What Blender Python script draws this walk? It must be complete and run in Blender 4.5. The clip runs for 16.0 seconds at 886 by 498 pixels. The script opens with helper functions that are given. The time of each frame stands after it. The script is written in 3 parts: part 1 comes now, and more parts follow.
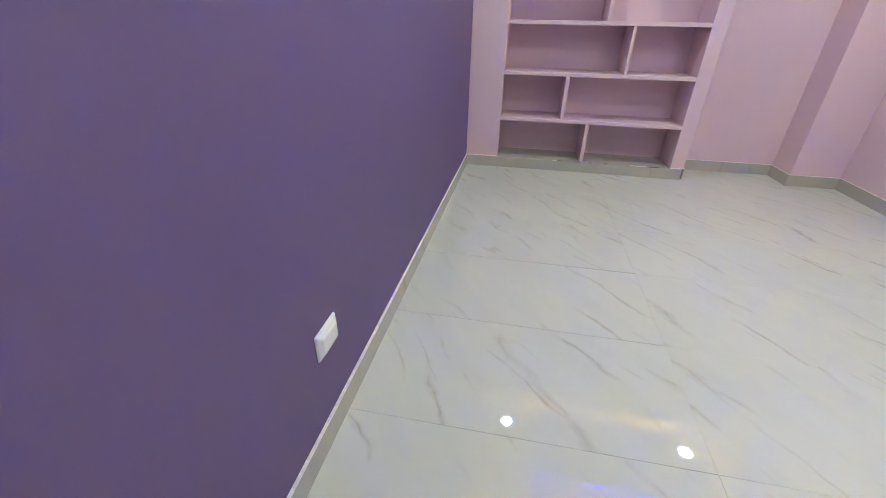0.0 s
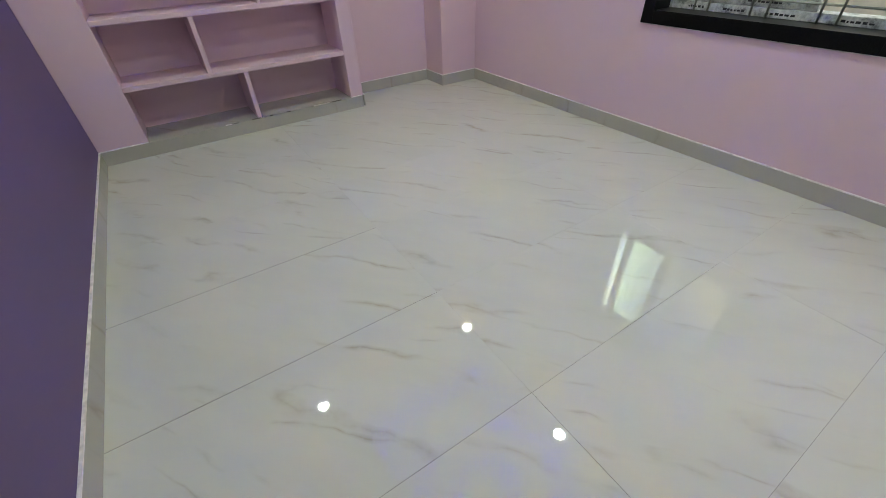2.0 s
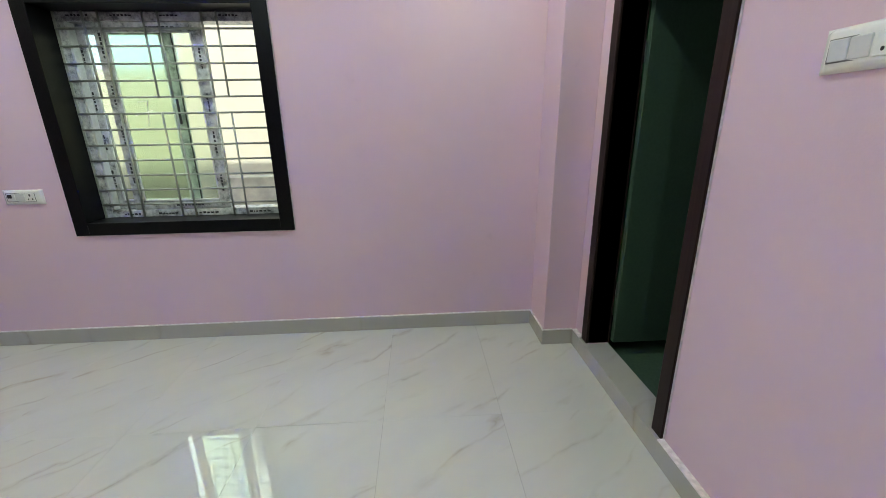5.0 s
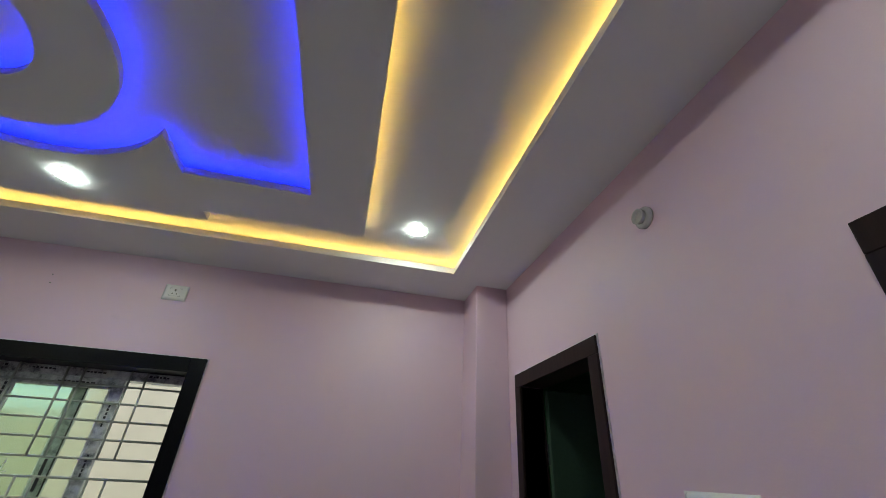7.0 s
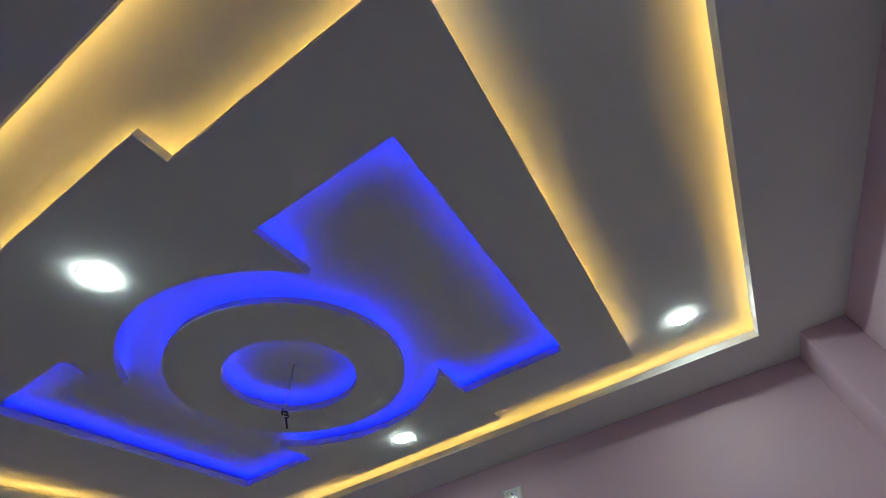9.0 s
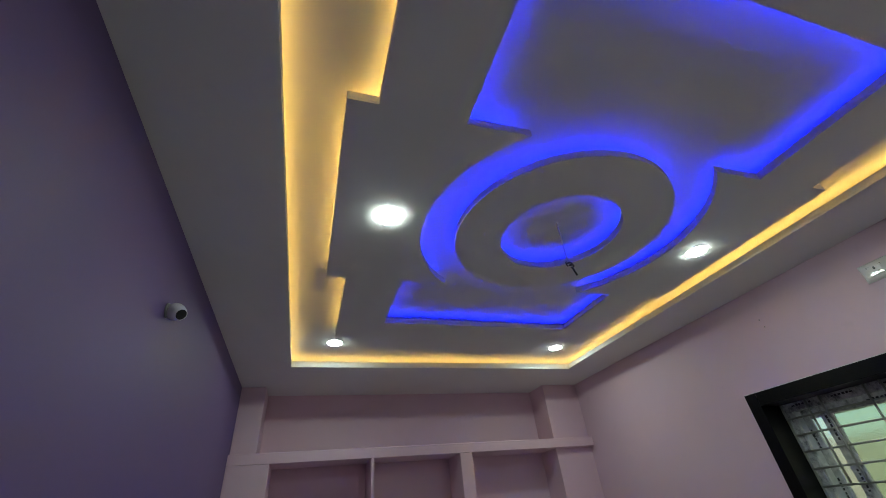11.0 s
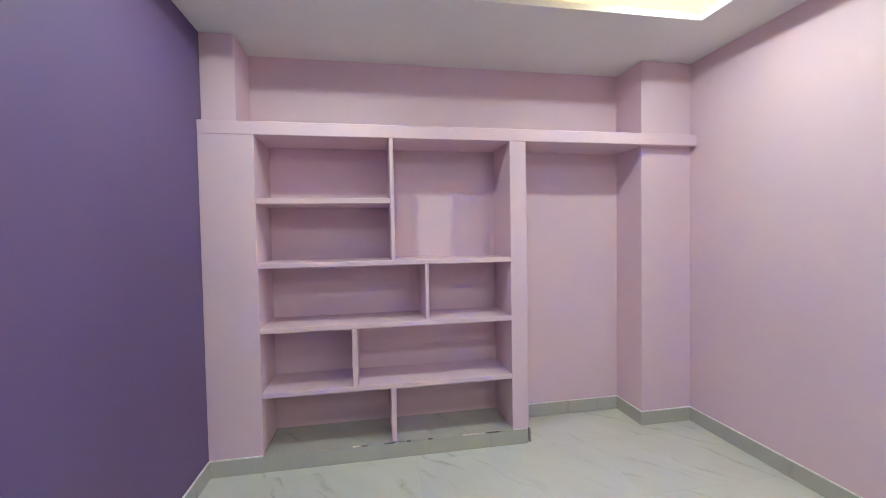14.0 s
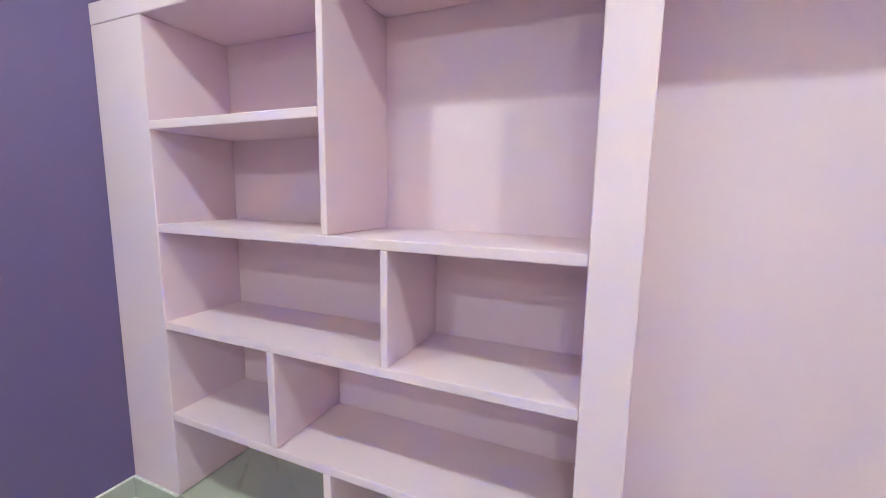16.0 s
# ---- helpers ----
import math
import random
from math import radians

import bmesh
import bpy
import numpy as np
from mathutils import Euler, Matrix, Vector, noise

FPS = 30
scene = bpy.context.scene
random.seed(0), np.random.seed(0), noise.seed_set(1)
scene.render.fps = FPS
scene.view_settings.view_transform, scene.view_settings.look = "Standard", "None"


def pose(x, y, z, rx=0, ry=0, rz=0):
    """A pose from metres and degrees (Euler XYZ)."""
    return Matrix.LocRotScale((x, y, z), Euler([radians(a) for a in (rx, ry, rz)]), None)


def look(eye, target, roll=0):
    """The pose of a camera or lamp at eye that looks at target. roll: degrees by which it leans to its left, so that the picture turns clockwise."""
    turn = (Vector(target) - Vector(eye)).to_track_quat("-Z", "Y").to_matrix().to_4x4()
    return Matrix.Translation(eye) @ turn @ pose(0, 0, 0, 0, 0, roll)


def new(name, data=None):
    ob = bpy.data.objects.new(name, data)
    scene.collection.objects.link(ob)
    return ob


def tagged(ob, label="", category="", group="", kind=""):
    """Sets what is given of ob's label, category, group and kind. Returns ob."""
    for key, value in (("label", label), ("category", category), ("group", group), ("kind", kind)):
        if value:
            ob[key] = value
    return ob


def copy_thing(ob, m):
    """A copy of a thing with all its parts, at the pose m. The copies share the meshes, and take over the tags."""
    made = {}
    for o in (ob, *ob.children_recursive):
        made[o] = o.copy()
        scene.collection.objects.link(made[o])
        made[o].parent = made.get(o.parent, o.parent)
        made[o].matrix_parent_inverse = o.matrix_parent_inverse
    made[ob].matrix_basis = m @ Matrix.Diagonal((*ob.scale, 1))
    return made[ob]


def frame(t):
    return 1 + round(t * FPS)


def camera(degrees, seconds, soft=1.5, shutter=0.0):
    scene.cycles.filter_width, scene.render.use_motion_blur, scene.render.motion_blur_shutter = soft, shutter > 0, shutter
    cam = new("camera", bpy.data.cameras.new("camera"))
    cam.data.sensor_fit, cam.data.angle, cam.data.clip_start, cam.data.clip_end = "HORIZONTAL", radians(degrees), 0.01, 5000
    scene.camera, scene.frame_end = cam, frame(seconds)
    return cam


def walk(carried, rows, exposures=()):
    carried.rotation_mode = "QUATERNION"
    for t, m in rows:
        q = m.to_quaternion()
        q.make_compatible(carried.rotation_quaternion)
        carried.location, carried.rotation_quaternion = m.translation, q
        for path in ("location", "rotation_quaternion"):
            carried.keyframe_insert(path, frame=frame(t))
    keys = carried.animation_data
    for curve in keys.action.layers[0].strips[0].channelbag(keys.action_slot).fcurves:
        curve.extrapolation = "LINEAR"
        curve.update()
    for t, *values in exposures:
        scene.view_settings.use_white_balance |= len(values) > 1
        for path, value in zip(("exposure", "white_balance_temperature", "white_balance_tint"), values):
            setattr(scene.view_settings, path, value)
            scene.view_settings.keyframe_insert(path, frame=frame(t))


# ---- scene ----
cam = camera(95.8, 16.0, soft=0.75)
PATH = [
    (0, (0.524, 0.881, 1.244), (0.205, 2.598, 0.269), 1.1),
    (0.5, (0.515, 1.136, 1.219), (0.245, 2.803, 0.148), 0.9),
    (1, (0.498, 1.249, 1.211), (0.552, 2.885, 0.061), -1.3),
    (1.5, (0.536, 1.33, 1.242), (0.957, 2.869, 0.036), -2.8),
    (2, (0.615, 1.306, 1.257), (1.446, 2.637, 0.017), -2.4),
    (2.5, (0.77, 1.23, 1.226), (1.812, 2.414, -0.004), -3.2),
    (3, (0.806, 1.175, 1.236), (2.102, 2.072, 0.005), -4.1),
    (3.5, (0.854, 1.121, 1.209), (2.352, 1.648, -0.008), -3.7),
    (3.7, (0.85, 1.109, 1.198), (2.398, 1.497, -0.008), -3.8),
    (5.8, (0.799, 0.954, 1.51), (2.754, 0.547, 1.397), -1.4),
    (6, (0.781, 0.965, 1.529), (2.732, 0.528, 1.574), -0.8),
    (6.5, (0.761, 0.945, 1.543), (2.648, 0.545, 2.074), 1.7),
    (7, (0.719, 0.973, 1.579), (2.423, 0.608, 2.56), 3.2),
    (7.5, (0.693, 0.986, 1.607), (2.24, 0.696, 2.84), 4.2),
    (8, (0.684, 0.982, 1.623), (2.203, 0.879, 2.92), 0.1),
    (8.5, (0.643, 0.988, 1.63), (2.029, 1.245, 3.048), -6.0),
    (9, (0.594, 0.99, 1.628), (1.79, 1.55, 3.13), -9.8),
    (9.2, (0.588, 0.982, 1.627), (1.689, 1.67, 3.148), -10.9),
    (11.3, (0.575, 1.07, 1.597), (1.123, 2.741, 2.55), -4.8),
    (11.5, (0.567, 1.102, 1.589), (1.133, 2.852, 2.376), -3.4),
    (12, (0.555, 1.213, 1.543), (1.141, 3.098, 1.865), -0.6),
    (12.5, (0.538, 1.372, 1.486), (1.116, 3.285, 1.561), -1.7),
    (13, (0.67, 1.6, 1.454), (1.157, 3.54, 1.493), -2.4),
    (13.5, (0.853, 1.872, 1.429), (1.234, 3.833, 1.336), -1.8),
    (14, (1.009, 2.293, 1.449), (1.358, 4.261, 1.385), -1.0),
    (14.5, (1.271, 2.649, 1.412), (1.406, 4.64, 1.28), -1.1),
    (15, (1.544, 3.083, 1.385), (1.329, 5.063, 1.194), -0.3),
    (15.5, (1.767, 3.531, 1.413), (1.392, 5.486, 1.217), -1.3),
    (16, (1.991, 3.883, 1.441), (1.218, 5.707, 1.163), 0.9),
]
EXPOSURES = [
    (0, 1.82, 6500, 10), (1, 1.64, 6500, 9), (1.5, 1.33, 6500, 7), (2, 1.36, 6600, 7), (3, 1.40, 6600, 6), (3.7, 1.42, 6600, 5),
    (5.8, 1.34, 6400, 4), (6.2, 1.24, 6400, 4), (7, 0.38, 6400, 5), (7.5, 0.44, 6450, 6), (8, 0.38, 6500, 7), (8.5, 0.32, 6450, 7), (9.2, -0.08, 6000, 4),
    (11.3, 0.14, 6350, 7), (11.6, 0.3, 6400, 9), (12, 0.57, 6500, 14), (12.5, 0.97, 6500, 16), (13, 1.16, 6500, 16), (13.5, 1.12, 6600, 13),
    (14, 1.85, 6450, 6), (14.5, 2.44, 6300, 0), (15, 2.45, 6280, -1), (16, 2.38, 6150, -5)]
walk(cam, [(r[0], look(r[1], r[2], r[3])) for r in PATH], EXPOSURES)

# ---- world and sun ----
scene.cycles.caustics_reflective = False
world = bpy.data.worlds.new("sky")
scene.world = world
world.use_nodes = True
_n = world.node_tree.nodes
sky = _n.new("ShaderNodeTexSky")
sky.sky_type = "NISHITA"
sky.sun_disc = False
sky.sun_elevation = radians(60)
sky.sun_rotation = radians(270)
world.node_tree.links.new(sky.outputs[0], _n["Background"].inputs[0])
_n["Background"].inputs[1].default_value = 0.15
sun = new("sun", bpy.data.lights.new("sun", "SUN"))
sun.data.energy, sun.data.angle, sun.data.color = 2.4, radians(0.5), (1.0, 0.95, 0.86)
sun.matrix_world = look((0, 0, 9), (0.5, 0.08, 9 - 0.866))

LAMP = 140.0      # downlight diffusers
WARM = 58.0      # warm strip in the coves
BLUE = 35.0      # blue strip in the cut-outs

# room: west wall x = 0, south wall y = 0
W, D, BACK = 3.40, 4.905, 5.276
H, U = 2.712, 2.80      # lowered ceiling, ceiling above it
SK = 0.10               # skirting height


# ---- materials ----
def mat(name):
    m = bpy.data.materials.new(name)
    m.use_nodes = True
    return m, m.node_tree.nodes, m.node_tree.links, m.node_tree.nodes["Principled BSDF"]


def coords(n, l, scale=(1, 1, 1), rot=(0, 0, 0), kind="Object"):
    tc, mp = n.new("ShaderNodeTexCoord"), n.new("ShaderNodeMapping")
    mp.inputs["Scale"].default_value, mp.inputs["Rotation"].default_value = scale, rot
    l.new(tc.outputs[kind], mp.inputs["Vector"])
    return mp


def noise_node(n, l, src, scale, detail=3.0, rough=0.55, distort=0.0):
    t = n.new("ShaderNodeTexNoise")
    t.inputs["Scale"].default_value, t.inputs["Detail"].default_value = scale, detail
    t.inputs["Roughness"].default_value, t.inputs["Distortion"].default_value = rough, distort
    l.new(src.outputs[0], t.inputs["Vector"])
    return t


def ramp(n, l, src, stops):
    r = n.new("ShaderNodeValToRGB")
    e = r.color_ramp.elements
    while len(e) < len(stops):
        e.new(0.5)
    for k, (p, c) in zip(e, stops):
        k.position = p
        k.color = (*c, 1) if len(c) == 3 else c
    l.new(src, r.inputs[0])
    return r


def mix(n, l, fac, a, b, kind="MIX"):
    m = n.new("ShaderNodeMix")
    m.data_type, m.blend_type = "RGBA", kind
    for sock, v in ((m.inputs[0], fac), (m.inputs[6], a), (m.inputs[7], b)):
        if isinstance(v, (int, float)):
            sock.default_value = v
        elif isinstance(v, tuple):
            sock.default_value = (*v, 1)
        else:
            l.new(v, sock)
    return m.outputs[2]


def bump(n, l, height, b, strength=0.1, dist=0.002):
    k = n.new("ShaderNodeBump")
    k.inputs["Strength"].default_value, k.inputs["Distance"].default_value = strength, dist
    l.new(height, k.inputs["Height"])
    l.new(k.outputs[0], b.inputs["Normal"])


def paint(name, a, c, rough=0.55, grain=140.0, strength=0.12):
    """Rolled wall paint: slow drift of tone, fine orange-peel relief, faint scuffs."""
    m, n, l, b = mat(name)
    co = coords(n, l)
    slow = noise_node(n, l, co, 1.3, 4)
    fine = noise_node(n, l, co, grain, 2)
    col = ramp(n, l, slow.outputs[0], [(0.3, a), (0.7, c)])
    scuff = noise_node(n, l, co, 7.0, 6, 0.7)
    sc = ramp(n, l, scuff.outputs[0], [(0.62, (1, 1, 1)), (0.8, (0.93, 0.92, 0.92))])
    l.new(mix(n, l, 1.0, col.outputs[0], sc.outputs[0], "MULTIPLY"), b.inputs["Base Color"])
    r = n.new("ShaderNodeMapRange")
    r.inputs["To Min"].default_value, r.inputs["To Max"].default_value = rough - 0.07, rough + 0.07
    l.new(slow.outputs[0], r.inputs["Value"])
    l.new(r.outputs[0], b.inputs["Roughness"])
    wavy = noise_node(n, l, co, 4.5, 2)
    swell = n.new("ShaderNodeMath")
    swell.operation, swell.inputs[1].default_value = "MULTIPLY", 2.5
    l.new(wavy.outputs[0], swell.inputs[0])
    both = n.new("ShaderNodeMath")
    l.new(swell.outputs[0], both.inputs[0])
    l.new(fine.outputs[0], both.inputs[1])
    bump(n, l, both.outputs[0], b, strength, 0.0015)
    return m


def marble(name, base, dark, rough=0.03, per_tile=True, amount=0.56):
    """Polished vitrified tile with short, soft, slanting grey-brown veins."""
    m, n, l, b = mat(name)
    tc = n.new("ShaderNodeTexCoord")
    src = tc.outputs["Object"]
    if per_tile:
        info, mul, add = n.new("ShaderNodeObjectInfo"), n.new("ShaderNodeMath"), n.new("ShaderNodeVectorMath")
        mul.operation, mul.inputs[1].default_value = "MULTIPLY", 37.0
        l.new(info.outputs["Random"], mul.inputs[0])
        l.new(src, add.inputs[0])
        l.new(mul.outputs[0], add.inputs[1])
        src = add.outputs[0]
    mp = n.new("ShaderNodeMapping")
    mp.inputs["Rotation"].default_value = (0, 0, radians(VEIN))
    l.new(src, mp.inputs["Vector"])

    def stretched(sx, sy, shift):
        st = n.new("ShaderNodeMapping")
        st.inputs["Scale"].default_value, st.inputs["Location"].default_value = (sx, sy, 1.0), (shift, shift * 0.7, 0)
        l.new(mp.outputs[0], st.inputs["Vector"])
        return st

    cut = n.new("ShaderNodeSeparateXYZ")
    l.new(mp.outputs[0], cut.inputs[0])

    def step(operation, a, b):
        k = n.new("ShaderNodeMath")
        k.operation = operation
        for sock, v in zip(k.inputs, (a, b)):
            if isinstance(v, float):
                sock.default_value = v
            else:
                l.new(v, sock)
        return k.outputs[0]

    def vein(rate, wander, shift, width, lo, hi):
        drift = noise_node(n, l, stretched(1.3, 2.4, shift), 1.0, 4, 0.5)
        across = step("ADD", step("MULTIPLY", cut.outputs[1], rate), step("MULTIPLY", drift.outputs[0], wander))
        away = step("ABSOLUTE", step("SUBTRACT", step("FRACT", across, 0.0), 0.5), 0.0)
        line = ramp(n, l, away, [(0.0, (1, 1, 1)), (width * 0.3, (0.55, 0.55, 0.55)), (width, (0, 0, 0))])
        mask = noise_node(n, l, stretched(2.4, 6.5, shift + 5.3), 1.0, 3, 0.5)
        mk = ramp(n, l, mask.outputs[0], [(lo, (0, 0, 0)), (hi, (1, 1, 1))])
        return mix(n, l, 1.0, line.outputs[0], mk.outputs[0], "MULTIPLY")

    f1 = mix(n, l, 1.0, vein(4.6, 2.3, 0.0, 0.11, 0.48, 0.66), vein(6.6, 2.8, 9.1, 0.085, 0.54, 0.70), "SCREEN")
    crumb = noise_node(n, l, mp, 17.0, 4, 0.65)
    ck = ramp(n, l, crumb.outputs[0], [(0.36, (0.45, 0.45, 0.45)), (0.6, (1, 1, 1))])
    f1 = mix(n, l, 1.0, f1, ck.outputs[0], "MULTIPLY")
    cloud = noise_node(n, l, stretched(1.6, 5.0, 2.2), 1.0, 4, 0.55, 0.3)
    cl = ramp(n, l, cloud.outputs[0], [(0.4, base), (0.8, tuple(0.93 * v for v in base))])
    hue = noise_node(n, l, mp, 4.0, 2)
    hv = ramp(n, l, hue.outputs[0], [(0.4, dark), (0.65, (dark[0] * 1.25, dark[1] * 1.05, dark[2] * 0.75))])
    part_of = n.new("ShaderNodeMath")
    part_of.operation, part_of.inputs[1].default_value = "MULTIPLY", amount
    l.new(f1, part_of.inputs[0])
    l.new(mix(n, l, part_of.outputs[0], cl.outputs[0], hv.outputs[0]), b.inputs["Base Color"])
    smear = noise_node(n, l, mp, 9.0, 4)
    r = n.new("ShaderNodeMapRange")
    r.inputs["From Min"].default_value, r.inputs["From Max"].default_value = 0.3, 0.8
    r.inputs["To Min"].default_value, r.inputs["To Max"].default_value = rough, rough + 0.02
    l.new(smear.outputs[0], r.inputs["Value"])
    l.new(r.outputs[0], b.inputs["Roughness"])
    wob = noise_node(n, l, mp, 6.0, 1)
    bump(n, l, wob.outputs[0], b, 0.07, 0.004)
    return m


def plain(name, col, rough=0.4, metal=0.0, var=0.08, grain=60.0, strength=0.05):
    m, n, l, b = mat(name)
    co = coords(n, l)
    t = noise_node(n, l, co, grain, 4)
    c = ramp(n, l, t.outputs[0], [(0.3, tuple(v * (1 - var) for v in col)), (0.7, tuple(min(1, v * (1 + var)) for v in col))])
    l.new(c.outputs[0], b.inputs["Base Color"])
    b.inputs["Roughness"].default_value, b.inputs["Metallic"].default_value = rough, metal
    bump(n, l, t.outputs[0], b, strength, 0.001)
    return m


def glow(name, col, strength):
    m, n, l, b = mat(name)
    e = n.new("ShaderNodeEmission")
    e.inputs[0].default_value, e.inputs[1].default_value = (*col, 1), strength
    l.new(e.outputs[0], n["Material Output"].inputs[0])
    m.cycles.emission_sampling = "FRONT"
    return m


def wood(name, a, c, rough=0.42):
    m, n, l, b = mat(name)
    co = coords(n, l, (14, 14, 0.9))
    t = noise_node(n, l, co, 3.0, 6, 0.6, 0.8)
    l.new(ramp(n, l, t.outputs[0], [(0.3, a), (0.7, c)]).outputs[0], b.inputs["Base Color"])
    b.inputs["Roughness"].default_value = rough
    b.inputs["Specular IOR Level"].default_value = 0.16
    bump(n, l, t.outputs[0], b, 0.15, 0.001)
    return m


def obscure_glass(name, tint):
    """Pressed privacy glass with a small raised pattern."""
    m, n, l, b = mat(name)
    co = coords(n, l)
    v = n.new("ShaderNodeTexVoronoi")
    v.inputs["Scale"].default_value = 42.0
    l.new(co.outputs[0], v.inputs["Vector"])
    b.inputs["Base Color"].default_value = (*tint, 1)
    b.inputs["Transmission Weight"].default_value = 1.0
    b.inputs["Roughness"].default_value, b.inputs["IOR"].default_value = 0.22, 1.3
    bump(n, l, v.outputs["Distance"], b, 0.5, 0.004)
    return m


def taped(name):
    """White window profile under grey, partly peeled protective film."""
    m, n, l, b = mat(name)
    co = coords(n, l)
    t = noise_node(n, l, co, 16.0, 5, 0.7)
    c = ramp(n, l, t.outputs[0], [(0.36, (0.20, 0.21, 0.21)), (0.48, (0.52, 0.54, 0.53)), (0.62, (0.74, 0.76, 0.74))])
    l.new(c.outputs[0], b.inputs["Base Color"])
    b.inputs["Roughness"].default_value = 0.28
    bump(n, l, t.outputs[0], b, 0.25, 0.002)
    return m


VEIN = 52
PINK = paint("pink_paint", (0.685, 0.492, 0.585), (0.715, 0.522, 0.610), 0.55, 140.0, 0.18)
PURPLE = paint("purple_paint", (0.126, 0.083, 0.207), (0.144, 0.093, 0.231), 0.62, 140.0, 0.10)
WHITE = paint("ceiling_paint", (0.74, 0.74, 0.74), (0.79, 0.79, 0.78), 0.7, 90.0, 0.06)
GREEN = paint("green_wall", (0.14, 0.285, 0.165), (0.165, 0.315, 0.19), 0.25)
OUTWALL = paint("pale_green_render", (0.60, 0.60, 0.45), (0.68, 0.68, 0.52), 0.8, 40.0, 0.3)
TILE = marble("polished_tile", (0.612, 0.604, 0.565), (0.25, 0.215, 0.165), 0.010)
TILE.node_tree.nodes["Principled BSDF"].inputs["IOR"].default_value = 1.62
SKIRT = marble("skirting_tile", (0.45, 0.428, 0.395), (0.25, 0.22, 0.185), 0.10, False, 0.55)
GROUT = plain("grout", (0.13, 0.12, 0.11), 0.9, 0, 0.5, 1.6, 0.05)
MORTAR = plain("plaster_edge", (0.78, 0.72, 0.73), 0.9, 0, 0.2, 40, 0.3)
GRANITE = plain("black_granite", (0.004, 0.004, 0.0045), 0.30, 0, 0.5, 160, 0.02)
GRANITE.node_tree.nodes["Principled BSDF"].inputs["Specular IOR Level"].default_value = 0.16
DARKWOOD = wood("dark_stained_wood", (0.012, 0.006, 0.006), (0.024, 0.012, 0.011))
LEAF = plain("door_leaf_laminate", (0.05, 0.085, 0.06), 0.3)
UPVC = plain("white_profile", (0.72, 0.74, 0.72), 0.3)
TAPE = taped("profile_under_film")
PRINT = plain("film_print", (0.03, 0.03, 0.035), 0.4)
STEEL = plain("steel_rod", (0.40, 0.42, 0.37), 0.45, 0.25)
GLASS = obscure_glass("privacy_glass", (0.74, 0.84, 0.69))
SEAL = plain("rubber_seal", (0.02, 0.02, 0.02), 0.6)
PLASTIC = plain("white_plastic", (0.78, 0.77, 0.75), 0.07, 0, 0.03, 60.0, 0.005)
PLASTIC_DIM = plain("grey_white_plastic", (0.66, 0.655, 0.67), 0.2, 0, 0.03, 60.0, 0.01)
BLACKP = plain("black_plastic", (0.012, 0.012, 0.012), 0.3)
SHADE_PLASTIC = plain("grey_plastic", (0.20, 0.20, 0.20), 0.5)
HOLDER = plain("grey_holder_plastic", (0.50, 0.49, 0.48), 0.12, 0, 0.05)
CHROME = plain("chrome", (0.6, 0.6, 0.6), 0.2, 1.0)
CHALK = plain("chalk", (0.85, 0.87, 0.82), 0.9)
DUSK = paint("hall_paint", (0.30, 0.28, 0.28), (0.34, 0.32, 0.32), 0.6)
WETFLOOR = plain("bathroom_floor_tile", (0.07, 0.11, 0.08), 0.12)
CONCRETE = plain("concrete", (0.35, 0.35, 0.32), 0.9, 0, 0.25, 6, 0.3)
LEDGE = plain("mossy_ledge_render", (0.58, 0.59, 0.45), 0.9, 0, 0.25, 6, 0.3)
DIFFUSER = glow("lamp_diffuser", (0.865, 1.0, 0.893), LAMP)
STRIP_WARM = glow("warm_strip", (1.0, 0.585, 0.12), WARM)
STRIP_BLUE = glow("blue_strip", (0.008, 0.018, 1.0), BLUE)


# ---- mesh helpers ----
def box(bm, x0, x1, y0, y1, z0, z1):
    v = [bm.verts.new((x, y, z)) for z in (z0, z1) for y in (y0, y1) for x in (x0, x1)]
    for f in ((0, 2, 3, 1), (4, 5, 7, 6), (0, 1, 5, 4), (2, 6, 7, 3), (0, 4, 6, 2), (1, 3, 7, 5)):
        bm.faces.new([v[i] for i in f])
    return bm


def boxes(*rows, bevel=0.0, seg=2):
    bm = bmesh.new()
    for r in rows:
        box(bm, *r)
    if bevel:
        bmesh.ops.bevel(bm, geom=bm.edges[:], offset=bevel, segments=seg, affect="EDGES", profile=0.5)
    return bm


def turned(profile, axis="z", steps=32):
    """A solid of revolution from (radius, height) pairs."""
    bm = bmesh.new()
    rings = []
    for r, h in profile:
        ring = []
        for i in range(steps):
            a = 2 * math.pi * i / steps
            p = (r * math.cos(a), r * math.sin(a), h)
            p = p if axis == "z" else ((h, p[0], p[1]) if axis == "x" else (p[0], h, p[1]))
            ring.append(bm.verts.new(p))
        rings.append(ring)
    for a, b in zip(rings, rings[1:]):
        for i in range(steps):
            bm.faces.new((a[i], a[(i + 1) % steps], b[(i + 1) % steps], b[i]))
    for ring in (rings[0], rings[-1]):
        bm.faces.new(ring)
    bmesh.ops.recalc_face_normals(bm, faces=bm.faces[:])
    return bm


